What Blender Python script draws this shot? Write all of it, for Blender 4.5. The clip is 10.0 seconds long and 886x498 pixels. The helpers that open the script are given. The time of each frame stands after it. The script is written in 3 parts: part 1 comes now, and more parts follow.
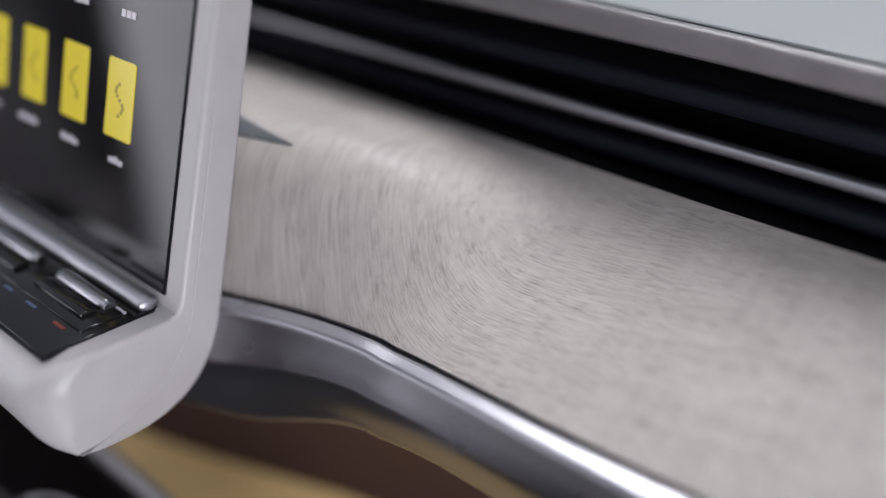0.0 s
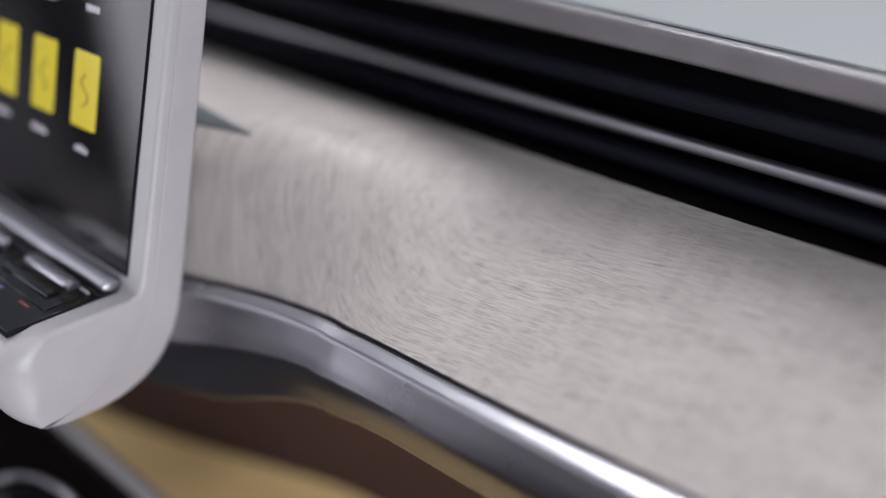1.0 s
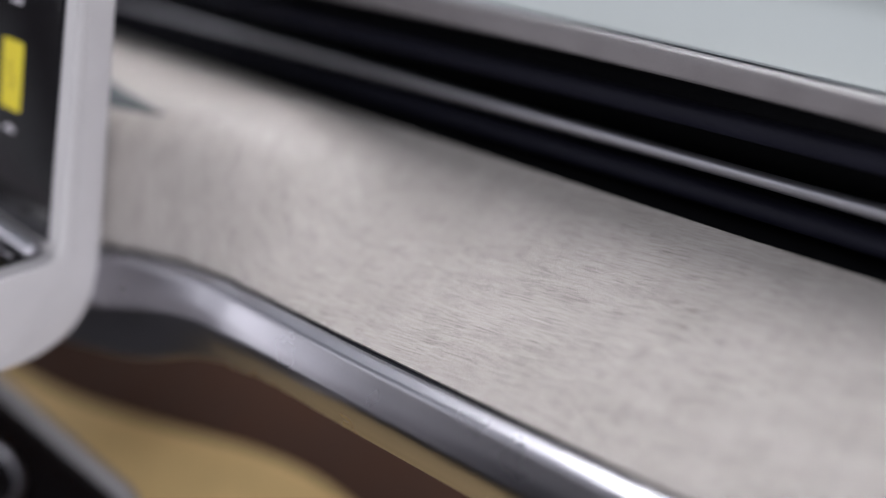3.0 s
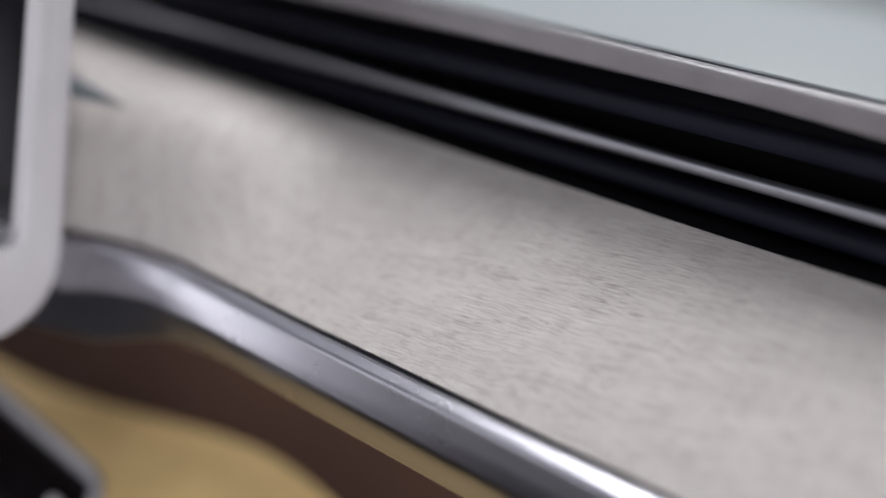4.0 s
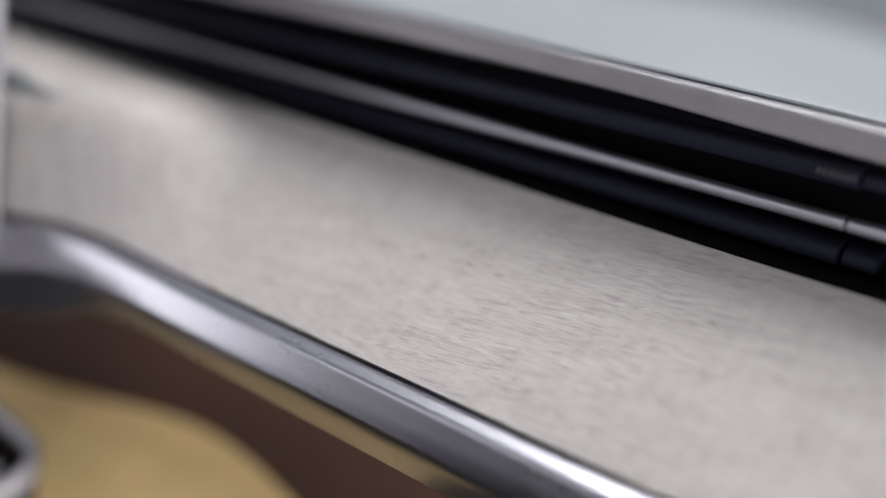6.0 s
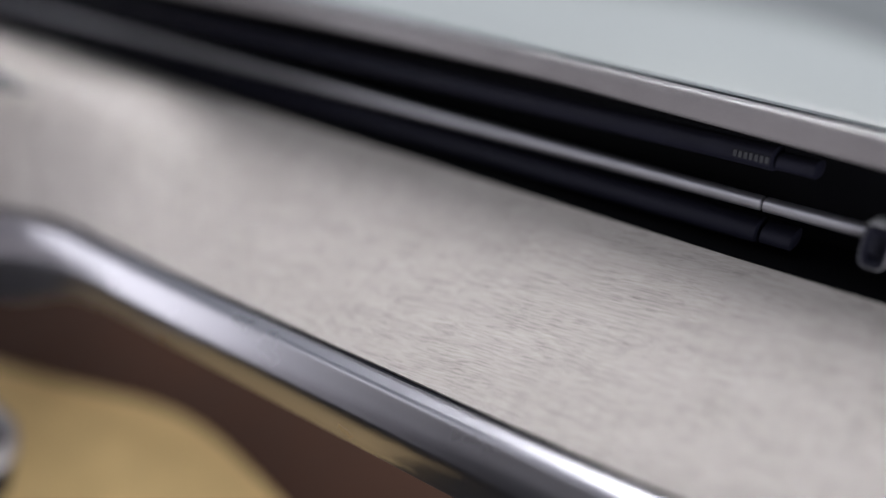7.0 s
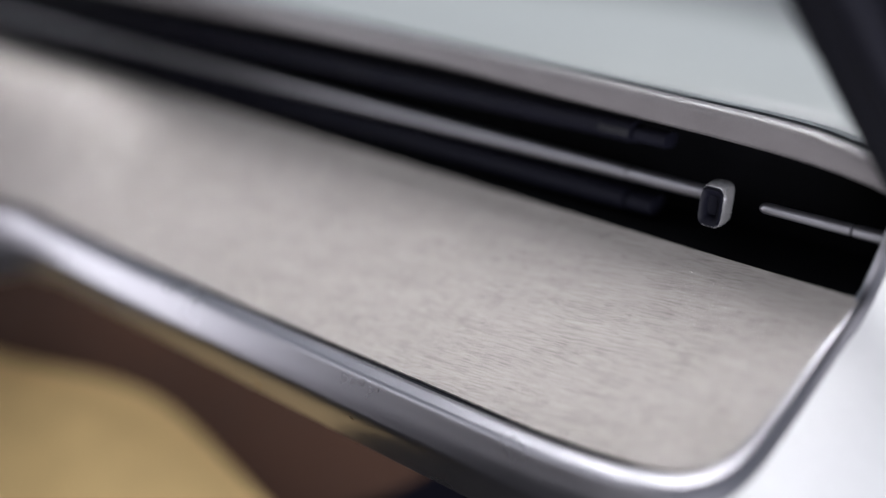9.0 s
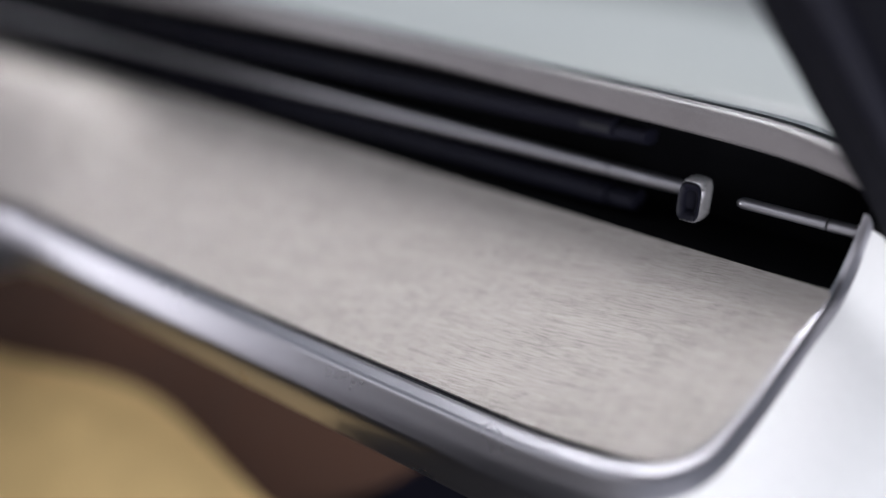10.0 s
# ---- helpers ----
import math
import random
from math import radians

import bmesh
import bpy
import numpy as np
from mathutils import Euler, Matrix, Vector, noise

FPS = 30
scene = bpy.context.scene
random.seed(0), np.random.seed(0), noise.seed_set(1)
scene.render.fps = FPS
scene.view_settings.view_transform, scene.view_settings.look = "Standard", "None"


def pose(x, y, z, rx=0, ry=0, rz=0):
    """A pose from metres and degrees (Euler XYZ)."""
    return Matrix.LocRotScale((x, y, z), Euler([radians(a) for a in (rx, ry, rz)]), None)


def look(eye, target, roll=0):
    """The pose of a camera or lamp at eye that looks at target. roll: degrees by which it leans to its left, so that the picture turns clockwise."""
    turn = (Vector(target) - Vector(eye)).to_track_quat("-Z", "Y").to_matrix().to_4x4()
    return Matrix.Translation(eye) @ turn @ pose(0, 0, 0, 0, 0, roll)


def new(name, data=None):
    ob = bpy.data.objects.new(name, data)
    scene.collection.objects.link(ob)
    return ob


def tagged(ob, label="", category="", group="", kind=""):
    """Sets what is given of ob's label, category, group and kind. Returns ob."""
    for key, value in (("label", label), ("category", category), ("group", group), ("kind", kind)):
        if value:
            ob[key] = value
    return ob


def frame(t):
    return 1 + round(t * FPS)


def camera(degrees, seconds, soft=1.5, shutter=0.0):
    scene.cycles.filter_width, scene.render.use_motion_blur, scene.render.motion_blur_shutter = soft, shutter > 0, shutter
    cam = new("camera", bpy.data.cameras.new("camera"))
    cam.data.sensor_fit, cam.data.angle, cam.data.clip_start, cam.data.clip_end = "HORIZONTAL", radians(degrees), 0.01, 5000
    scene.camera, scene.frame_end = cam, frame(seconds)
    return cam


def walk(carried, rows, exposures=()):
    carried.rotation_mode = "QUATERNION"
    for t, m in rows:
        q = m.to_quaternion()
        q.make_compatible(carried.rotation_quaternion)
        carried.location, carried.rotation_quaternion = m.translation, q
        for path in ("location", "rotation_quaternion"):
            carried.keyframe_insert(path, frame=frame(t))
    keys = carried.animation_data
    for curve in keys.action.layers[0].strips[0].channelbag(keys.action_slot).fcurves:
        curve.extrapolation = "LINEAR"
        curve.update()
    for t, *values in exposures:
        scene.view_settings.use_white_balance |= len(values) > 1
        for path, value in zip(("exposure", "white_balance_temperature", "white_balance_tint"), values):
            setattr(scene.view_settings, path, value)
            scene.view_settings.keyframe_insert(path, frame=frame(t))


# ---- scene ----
cam = camera(54.1, 10.0)
PATH = [
    (0.0, pose(0.0000, 0.0000, 0.9500, 62.61, -2.68, 40.48)),
    (0.5, pose(0.0129, -0.0003, 0.9500, 62.81, -2.68, 40.48)),
    (1.0, pose(0.0300, 0.0005, 0.9499, 63.02, -2.61, 40.66)),
    (1.5, pose(0.0475, 0.0013, 0.9493, 63.33, -2.57, 40.75)),
    (2.0, pose(0.0649, 0.0017, 0.9491, 63.53, -2.57, 40.75)),
    (2.5, pose(0.0816, 0.0015, 0.9490, 63.83, -2.57, 40.75)),
    (4.0, pose(0.1331, 0.0028, 0.9482, 64.53, -2.57, 40.75)),
    (4.5, pose(0.1500, 0.0028, 0.9482, 64.74, -2.52, 40.62)),
    (5.0, pose(0.1663, 0.0023, 0.9488, 65.05, -2.61, 40.44)),
    (6.5, pose(0.2157, 0.0009, 0.9481, 65.75, -2.34, 40.31)),
    (7.0, pose(0.2331, 0.0005, 0.9487, 65.85, -2.20, 40.36)),
    (7.5, pose(0.2504, 0.0002, 0.9495, 65.95, -1.94, 40.45)),
    (8.0, pose(0.2681, 0.0006, 0.9494, 66.14, -1.80, 40.50)),
    (8.5, pose(0.2862, -0.0001, 0.9501, 66.23, -1.59, 40.73)),
    (9.0, pose(0.3011, -0.0007, 0.9504, 66.33, -1.36, 40.73)),
    (9.5, pose(0.3095, -0.0000, 0.9500, 66.43, -1.32, 40.82)),
    (10.0, pose(0.3112, -0.0002, 0.9500, 66.43, -1.32, 40.82)),
]
cam.data.dof.use_dof = True
cam.data.dof.focus_distance = 0.352
cam.data.dof.aperture_fstop = 1.3
walk(cam, PATH, [(0.0, -0.43, 6060, 14), (2.5, -0.39, 6070, 14), (4.5, -0.32, 6100, 13), (10.0, -0.29, 6100, 13)])

# ---------- light ----------
world = bpy.data.worlds.new("world")
scene.world = world
world.use_nodes = True
wn = world.node_tree.nodes
sky = wn.new("ShaderNodeTexSky")
sky.sky_type = "NISHITA"
sky.sun_disc = False
sky.sun_elevation = radians(63)
sky.sun_rotation = radians(-20)
sky.air_density = 1.2
sky.dust_density = 3.0
pale = wn.new("ShaderNodeHueSaturation")
pale.inputs["Saturation"].default_value = 0.3
world.node_tree.links.new(sky.outputs[0], pale.inputs["Color"])
world.node_tree.links.new(pale.outputs[0], wn["Background"].inputs[0])
wn["Background"].inputs[1].default_value = 0.105

sun_data = bpy.data.lights.new("sun", "SUN")
sun_data.energy = 2.5
sun_data.angle = radians(25)
sun_data.color = (1.0, 0.97, 0.93)
sun = new("sun", sun_data)
sun.matrix_world = look((-0.35, 1.30, 3.0), (0, 0.25, 0.8))


def window_light(name, where, aim, w, h, power, colour=(1, 1, 1)):
    data = bpy.data.lights.new(name, "AREA")
    data.shape, data.size, data.size_y, data.energy, data.color = "RECTANGLE", w, h, power, colour
    ob = new(name, data)
    ob.matrix_world = look(where, aim)
    return ob


window_light("door_opening_daylight", (0.80, -0.42, 0.54), (-0.30, 0.20, 0.60), 0.9, 0.6, 20.0, (1.0, 0.98, 0.97))
far = window_light("far_window_daylight", (-1.17, -0.68, 0.88), (0, -0.68, 0.88), 0.6, 0.9, 6.5, (1.0, 0.98, 0.97))
far.matrix_world = far.matrix_world @ pose(0, 0, 0, 0, 0, 31)
# fill lamp added overhead; no glass roof is known there
window_light("roof_fill_light", (-0.50, -0.17, 1.245), (-0.50, -0.17, 0), 1.36, 0.32, 1.7, (1.0, 0.98, 0.97))

# ---------- materials ----------


def material(name):
    m = bpy.data.materials.new(name)
    m.use_nodes = True
    t = m.node_tree
    return m, t, t.nodes["Principled BSDF"]


def node(t, kind, **values):
    n = t.nodes.new(kind)
    for key, v in values.items():
        n.inputs[key].default_value = v
    return n


def plain(name, colour, rough, metal=0.0, grain=400.0, vary=0.12, bump=0.05, coat=0.0, spec=0.5):
    """A surface with fine grain and slow patches of wear."""
    m, t, b = material(name)
    co = node(t, "ShaderNodeTexCoord")
    fine = node(t, "ShaderNodeTexNoise", Scale=grain, Detail=4.0)
    slow = node(t, "ShaderNodeTexNoise", Scale=grain / 25, Detail=3.0)
    for n in (fine, slow):
        t.links.new(co.outputs["Object"], n.inputs["Vector"])
    mix = node(t, "ShaderNodeMath")
    mix.operation = "ADD"
    t.links.new(fine.outputs[0], mix.inputs[0])
    t.links.new(slow.outputs[0], mix.inputs[1])
    ramp = node(t, "ShaderNodeMapRange")
    ramp.inputs[1].default_value, ramp.inputs[2].default_value = 0.6, 1.4
    ramp.inputs[3].default_value, ramp.inputs[4].default_value = 1 - vary, 1 + vary
    t.links.new(mix.outputs[0], ramp.inputs[0])
    tint = node(t, "ShaderNodeVectorMath")
    tint.operation = "SCALE"
    tint.inputs[0].default_value = colour
    t.links.new(ramp.outputs[0], tint.inputs["Scale"])
    t.links.new(tint.outputs[0], b.inputs["Base Color"])
    rr = node(t, "ShaderNodeMapRange")
    rr.inputs[1].default_value, rr.inputs[2].default_value = 0.3, 0.7
    rr.inputs[3].default_value, rr.inputs[4].default_value = rough * (0.97 if metal else 0.85), min(1, rough * (1.03 if metal else 1.15))
    t.links.new(slow.outputs[0], rr.inputs[0])
    t.links.new(rr.outputs[0], b.inputs["Roughness"])
    b.inputs["Metallic"].default_value = metal
    b.inputs["Coat Weight"].default_value = coat
    b.inputs["Specular IOR Level"].default_value = spec
    if bump:
        bp = node(t, "ShaderNodeBump", Strength=bump, Distance=0.0004)
        t.links.new(fine.outputs[0], bp.inputs["Height"])
        t.links.new(bp.outputs[0], b.inputs["Normal"])
    return m


def wood():
    """Open-pored greige veneer; the UV map runs along the grain, in metres."""
    m, t, b = material("greige_veneer")
    uv = node(t, "ShaderNodeUVMap")
    uv.uv_map = "grain"

    def stretched(u, v, detail, rough=0.5):
        mp = node(t, "ShaderNodeMapping")
        mp.inputs["Scale"].default_value = (u, v, 1)
        n = node(t, "ShaderNodeTexNoise", Scale=1.0, Detail=detail, Roughness=rough)
        t.links.new(uv.outputs[0], mp.inputs[0])
        t.links.new(mp.outputs[0], n.inputs["Vector"])
        return n

    streak = stretched(60, 2600, 3)
    pores = stretched(130, 6200, 2, 0.5)
    lines = stretched(45, 5200, 1, 0.4)
    fleck = stretched(30, 90, 2)
    bands = stretched(9, 120, 3)
    light = stretched(60, 2400, 1)

    def remap(n, lo, hi, a=0.0, z=1.0):
        r = node(t, "ShaderNodeMapRange")
        for k, v in enumerate((lo, hi, a, z)):
            r.inputs[k + 1].default_value = v
        t.links.new(n.outputs[0], r.inputs[0])
        return r

    def times(a, z, op="MULTIPLY"):
        r = node(t, "ShaderNodeMath")
        r.operation = op
        for k, v in enumerate((a, z)):
            if isinstance(v, float):
                r.inputs[k].default_value = v
            else:
                t.links.new(v.outputs[0], r.inputs[k])
        return r

    tone = node(t, "ShaderNodeValToRGB")
    tone.color_ramp.elements[0].position, tone.color_ramp.elements[1].position = 0.32, 0.70
    tone.color_ramp.elements[0].color = (0.300, 0.272, 0.252, 1)
    tone.color_ramp.elements[1].color = (0.475, 0.441, 0.413, 1)
    mixed = times(times(times(streak, 0.55), times(bands, 0.2), "ADD"), times(light, 0.25), "ADD")
    t.links.new(mixed.outputs[0], tone.inputs[0])
    both = times(remap(pores, 0.54, 0.625, 0.0, 1.0), remap(fleck, 0.30, 0.68, 0.3, 1.0))
    both = times(both, remap(lines, 0.63, 0.68, 0.0, 0.85), "MAXIMUM")
    dark = node(t, "ShaderNodeMix")
    dark.data_type = "RGBA"
    dark.inputs["B"].default_value = (0.085, 0.071, 0.062, 1)
    t.links.new(both.outputs[0], dark.inputs["Factor"])
    t.links.new(tone.outputs[0], dark.inputs["A"])
    t.links.new(dark.outputs["Result"], b.inputs["Base Color"])
    b.inputs["Roughness"].default_value = 0.45
    b.inputs["Specular IOR Level"].default_value = 0.32
    hgt = node(t, "ShaderNodeMath")
    hgt.operation = "SUBTRACT"
    t.links.new(streak.outputs[0], hgt.inputs[0])
    t.links.new(both.outputs[0], hgt.inputs[1])
    bp = node(t, "ShaderNodeBump", Strength=0.35, Distance=0.0003)
    t.links.new(hgt.outputs[0], bp.inputs["Height"])
    t.links.new(bp.outputs[0], b.inputs["Normal"])
    return m


def glass_mat():
    m, t, b = material("windscreen_glass")
    b.inputs["Transmission Weight"].default_value = 1
    b.inputs["Roughness"].default_value = 0.0
    b.inputs["IOR"].default_value = 1.05
    b.inputs["Base Color"].default_value = (0.93, 0.97, 0.96, 1)
    return m


def glow(name, colour, power):
    m, t, b = material(name)
    b.inputs["Base Color"].default_value = (*colour, 1)
    b.inputs["Emission Color"].default_value = (*colour, 1)
    b.inputs["Emission Strength"].default_value = power
    b.inputs["Roughness"].default_value = 0.15
    return m


VENEER = wood()
SATIN = plain("satin_metal", (0.34, 0.33, 0.355), 0.28, 1.0, 900, 0.03, 0.0)
BRUSHED = plain("brushed_metal", (0.78, 0.77, 0.79), 0.20, 0.78, 900, 0.04, 0.0)
CHROME = plain("chrome", (0.45, 0.44, 0.47), 0.44, 1.0, 900, 0.04, 0.0)
BLACK = plain("black_plastic", (0.004, 0.004, 0.009), 0.60, 0.0, 1200, 0.2, 0.06, 0.0, 0.17)
GLOSS = plain("gloss_black", (0.010, 0.009, 0.010), 0.06, 0.0, 300, 0.1, 0.0, 0.0, 0.44)
VOID = plain("vent_interior", (0.002, 0.002, 0.003), 0.8, 0.0, 300, 0.2, 0.0, 0.0, 0.1)
PAD = plain("taupe_soft_pad", (0.148, 0.136, 0.138), 0.36, 0.0, 1500, 0.12, 0.04)
SHELL = plain("light_grey_shell", (0.41, 0.39, 0.392), 0.38, 0.0, 1800, 0.05, 0.05)
SHELL_BACK = plain("light_grey_back_shell", (0.39, 0.37, 0.372), 0.45, 0.0, 1800, 0.05, 0.05)
TAN = plain("tan_leather", (0.86, 0.62, 0.28), 0.55, 0.0, 700, 0.12, 0.25)
GREY = plain("grey_leather", (0.30, 0.285, 0.30), 0.55, 0.0, 700, 0.12, 0.25)
# shade under the rail, put into the lining's colour
SHADE_BROWN = plain("shade_brown_lining", (0.066, 0.030, 0.017), 0.9, 0.0, 900, 0.2, 0.3)
WHITE = plain("white_car_paint", (0.80, 0.80, 0.80), 0.25, 0.0, 200, 0.03, 0.0, 0.5)
HOOD = plain("pale_car_paint", (0.47, 0.475, 0.458), 0.34, 0.0, 120, 0.04, 0.0, 0.3)
TRIM = plain("black_pillar_trim", (0.007, 0.007, 0.011), 0.6, 0.0, 1500, 0.2, 0.2, 0.0, 0.2)
PILLAR = plain("black_pillar_cloth", (0.0035, 0.0035, 0.006), 0.75, 0.0, 1500, 0.2, 0.15, 0.0, 0.12)
HEAD = plain("pale_headliner", (0.58, 0.57, 0.56), 0.9, 0.0, 900, 0.1, 0.2)
CARPET = plain("dark_carpet", (0.03, 0.028, 0.028), 0.95, 0.0, 700, 0.3, 0.4)
STUDIO = plain("pale_concrete", (0.17, 0.175, 0.178), 0.8, 0.0, 30, 0.1, 0.1)
FAINT = plain("faint_grey_print", (0.012, 0.012, 0.015), 0.6)
SLATE = plain("dark_slate", (0.05, 0.06, 0.065), 0.5)
GLASS = glass_mat()
YELLOW = glow("yellow_icon", (0.56, 0.46, 0.025), 0.32)
YELLOW_DARK = glow("icon_mark", (0.26, 0.20, 0.02), 0.12)
CAPTION = glow("icon_caption", (0.50, 0.47, 0.50), 0.12)
RED = glow("red_mark", (0.20, 0.045, 0.05), 0.05)
BLUE = glow("blue_mark", (0.06, 0.08, 0.15), 0.1)

# ---------- mesh helpers ----------


def mesh_from(name, bm, mat, smooth=True):
    bmesh.ops.recalc_face_normals(bm, faces=bm.faces)
    me = bpy.data.meshes.new(name)
    bm.to_mesh(me)
    bm.free()
    me.materials.append(mat)
    if smooth:
        me.polygons.foreach_set("use_smooth", [True] * len(me.polygons))
        me.set_sharp_from_angle(angle=radians(40))
    return me


def part(name, bm, mat, parent=None, label="", smooth=True):
    ob = new(name, mesh_from(name, bm, mat, smooth))
    if parent:
        ob.parent = parent
        ob.matrix_parent_inverse = parent.matrix_world.inverted()
    if label:
        tagged(ob, label)
    return ob


def thing(name, at, label, category, group="", kind=""):
    ob = new(name)
    ob.empty_display_size = 0.02
    ob.location = at
    ob.matrix_world = Matrix.Translation(at)
    return tagged(ob, label, category, group, kind)


def rounded(bm, width, segments=3, angle=25):
    edges = [e for e in bm.edges if len(e.link_faces) == 2 and e.calc_face_angle(0) > radians(angle)]
    bmesh.ops.bevel(bm, geom=edges, offset=width, segments=segments, affect="EDGES", profile=0.5, clamp_overlap=True)
    return bm


def box(x0, x1, y0, y1, z0, z1, r=0.0, segments=3):
    bm = bmesh.new()
    bmesh.ops.create_cube(bm, size=1, matrix=Matrix.LocRotScale(((x0 + x1) / 2, (y0 + y1) / 2, (z0 + z1) / 2), None, (x1 - x0, y1 - y0, z1 - z0)))
    return rounded(bm, r, segments) if r else bm


def loft(rings, closed=True, caps=True, bm=None):
    """Skins a row of rings with the same number of points."""
    bm = bm or bmesh.new()
    rows = [[bm.verts.new(p) for p in ring] for ring in rings]
    n = len(rows[0])
    for a, b in zip(rows, rows[1:]):
        for i in range(n if closed else n - 1):
            bm.faces.new((a[i], a[(i + 1) % n], b[(i + 1) % n], b[i]))
    if caps and closed:
        bm.faces.new(rows[0])
        bm.faces.new(rows[-1])
    return bm


def extrude_x(profile, x0, x1):
    return loft([[(x, y, z) for y, z in profile] for x in (x0, x1)])


def smooth_step(a, b, x):
    k = min(1, max(0, (x - a) / (b - a)))
    return k * k * (3 - 2 * k)


def table(rows, x, soft=0.0):
    """Reads a value between the rows of a short table of (x, value), averaged over a stretch of x."""
    at = [r[0] for r in rows]
    soft = min(soft, at[-1] - x, x - at[0])
    return float(np.mean(np.interp(np.linspace(x - soft, x + soft, 9), at, [r[1] for r in rows])))


def round_curve(pts, n=10):
    """A Catmull-Rom curve through the points."""
    out = []
    p = [Vector(q) for q in pts]
    p = [2 * p[0] - p[1]] + p + [2 * p[-1] - p[-2]]
    for a, b, c, d in zip(p, p[1:], p[2:], p[3:]):
        for i in range(n):
            t = i / n
            out.append(0.5 * (2 * b + (c - a) * t + (2 * a - 5 * b + 4 * c - d) * t * t + (3 * b - a - 3 * c + d) * t ** 3))
    out.append(p[-2])
    return out


# ---------- dashboard ----------
LEFT = -0.75
VENT_Y, VENT_Z = 0.3235, 0.807
SLOPE = math.tan(radians(26.85))


def plane_z(y):
    return VENT_Z - (VENT_Y - y) * SLOPE


def front_y(x):
    """Where the veneer meets the rail, seen from above."""
    rows = [(-0.75, 0.14), (-0.40, 0.165), (-0.34, 0.176), (-0.31, 0.186), (-0.28, 0.197), (-0.256, 0.2065), (-0.229, 0.2135), (-0.20, 0.217), (-0.12, 0.2185),
                  (-0.05, 0.221), (0.004, 0.223), (0.086, 0.2262), (0.167, 0.2300), (0.196, 0.2345), (0.25, 0.24)]
    return table(rows, x, 0.016)


def front_z(x):
    return table([(-0.75, 0.748), (-0.28, 0.752), (-0.2, 0.754), (0.3, 0.754 + 0.5 * 0.021)], x) if x < -0.2 else plane_z(front_y(x))


dash = thing("dashboard", (0, 0.3, 0.75), "long car dashboard with pale wood trim and metal rail", "dashboard")


def veneer_place(x, s):
    """A place on the wood: s runs from the rail (0) to the vent (1)."""
    a = Vector((front_y(x), front_z(x)))
    b = Vector((VENT_Y - 0.0005, VENT_Z - 0.0003))
    crest = Vector((a.x + 0.028, 0.8205))
    w = 1 - smooth_step(-0.275, -0.155, x)
    flat = a.lerp(b, s)
    k, h = 0.44, 0.19
    if s < k - h:
        fold = a.lerp(crest, s / k)
    elif s > k + h:
        fold = crest.lerp(b, (s - k) / (1 - k))
    else:
        p0, p1 = a.lerp(crest, (k - h) / k), crest.lerp(b, h / (1 - k))
        u = (s - k + h) / (2 * h)
        fold = p0.lerp(crest, u).lerp(crest.lerp(p1, u), u)
    p = flat.lerp(fold, w)
    return Vector((x, p.x, p.y))


def veneer():
    """Open-pored strip: a flat slope that turns into an upright face with a soft crest towards the display."""
    bm = bmesh.new()
    lay = bm.loops.layers.uv.new("grain")
    m = 44
    grid, coord = [], {}
    length = 0.121
    for x in [*np.linspace(LEFT, 0.19, 180), *np.linspace(0.191, 0.2325, 60)]:
        s0 = 0.0
        if x > 0.195:
            q = min(1, (x - 0.195) / 0.028)
            s0 = 0.16 * (1 - math.sqrt(max(0, 1 - q * q)))
            if x > 0.223:
                s0 += (x - 0.223) / 0.0095 * 0.84
        s0 = min(s0, 0.97)
        row = []
        for j in range(m + 1):
            s = s0 + (1 - s0) * j / m
            v = bm.verts.new(veneer_place(x, s))
            row.append(v)
            up = length * (1 - s)
            side = max(0.0, -0.175 - x) * 1.7
            if side > 0:
                coord[v] = (-0.175 - math.atan2(side, up) * 0.085, -math.hypot(side, up))
            else:
                coord[v] = (x, -up - 0.12 * (x + 0.175))
        grid.append(row)
    for ra, rb in zip(grid, grid[1:]):
        for i in range(m):
            f = bm.faces.new((ra[i], rb[i], rb[i + 1], ra[i + 1]))
            for lp in f.loops:
                lp[lay].uv = coord[lp.vert]
    ret = bmesh.ops.extrude_face_region(bm, geom=bm.faces[:])
    low = [g for g in ret["geom"] if isinstance(g, bmesh.types.BMVert)]
    bmesh.ops.translate(bm, verts=low, vec=(0, 0.0015, -0.003))
    return part("veneer_panel", bm, VENEER, dash, "greige open-pored wood veneer with curved grain")


def rail_path():
    """Points along the veneer's front edge and round its end, with the way out from it and a width."""
    pts = []
    for x in np.linspace(LEFT, 0.19, 120):
        pts.append((Vector((x, front_y(x), front_z(x))), 1.0))
    ends = [(*pts[-1][0], 1.0)] + [(x, y, plane_z(y), k) for x, y, k in ((0.2, 0.2362, 1.0), (0.2085, 0.2392, 0.9), (0.2152, 0.2445, 0.75), (0.2198, 0.2522, 0.6), (0.2230, 0.2640, 0.48), (0.2254, 0.28, 0.42), (0.2278, 0.302, 0.38), (0.2302, 0.3225, 0.36))]
    ends += [(0.2316, 0.333, 0.8205, 0.34), (0.2328, 0.3385, 0.8345, 0.3)]
    for q in round_curve(ends, 4)[1:]:
        pts.append((Vector(q[:3]), q[3]))
    out = []
    for i, (p, k) in enumerate(pts):
        a, b = pts[max(0, i - 1)][0], pts[min(len(pts) - 1, i + 1)][0]
        t = (b - a).normalized()
        o = Vector((t.y, -t.x, 0)).normalized()
        out.append((p, o, k, k * (1 + 0.15 * smooth_step(-0.16, -0.22, p.x) + 0.45 * smooth_step(-0.205, -0.275, p.x))))
    return out


RAIL = rail_path()


def sweep(profile, path, closed=True):
    return loft([[p + o * (u * k) + Vector((0, 0, v * (kv if v < 0 else k))) for u, v in profile] for p, o, k, kv in path], closed)


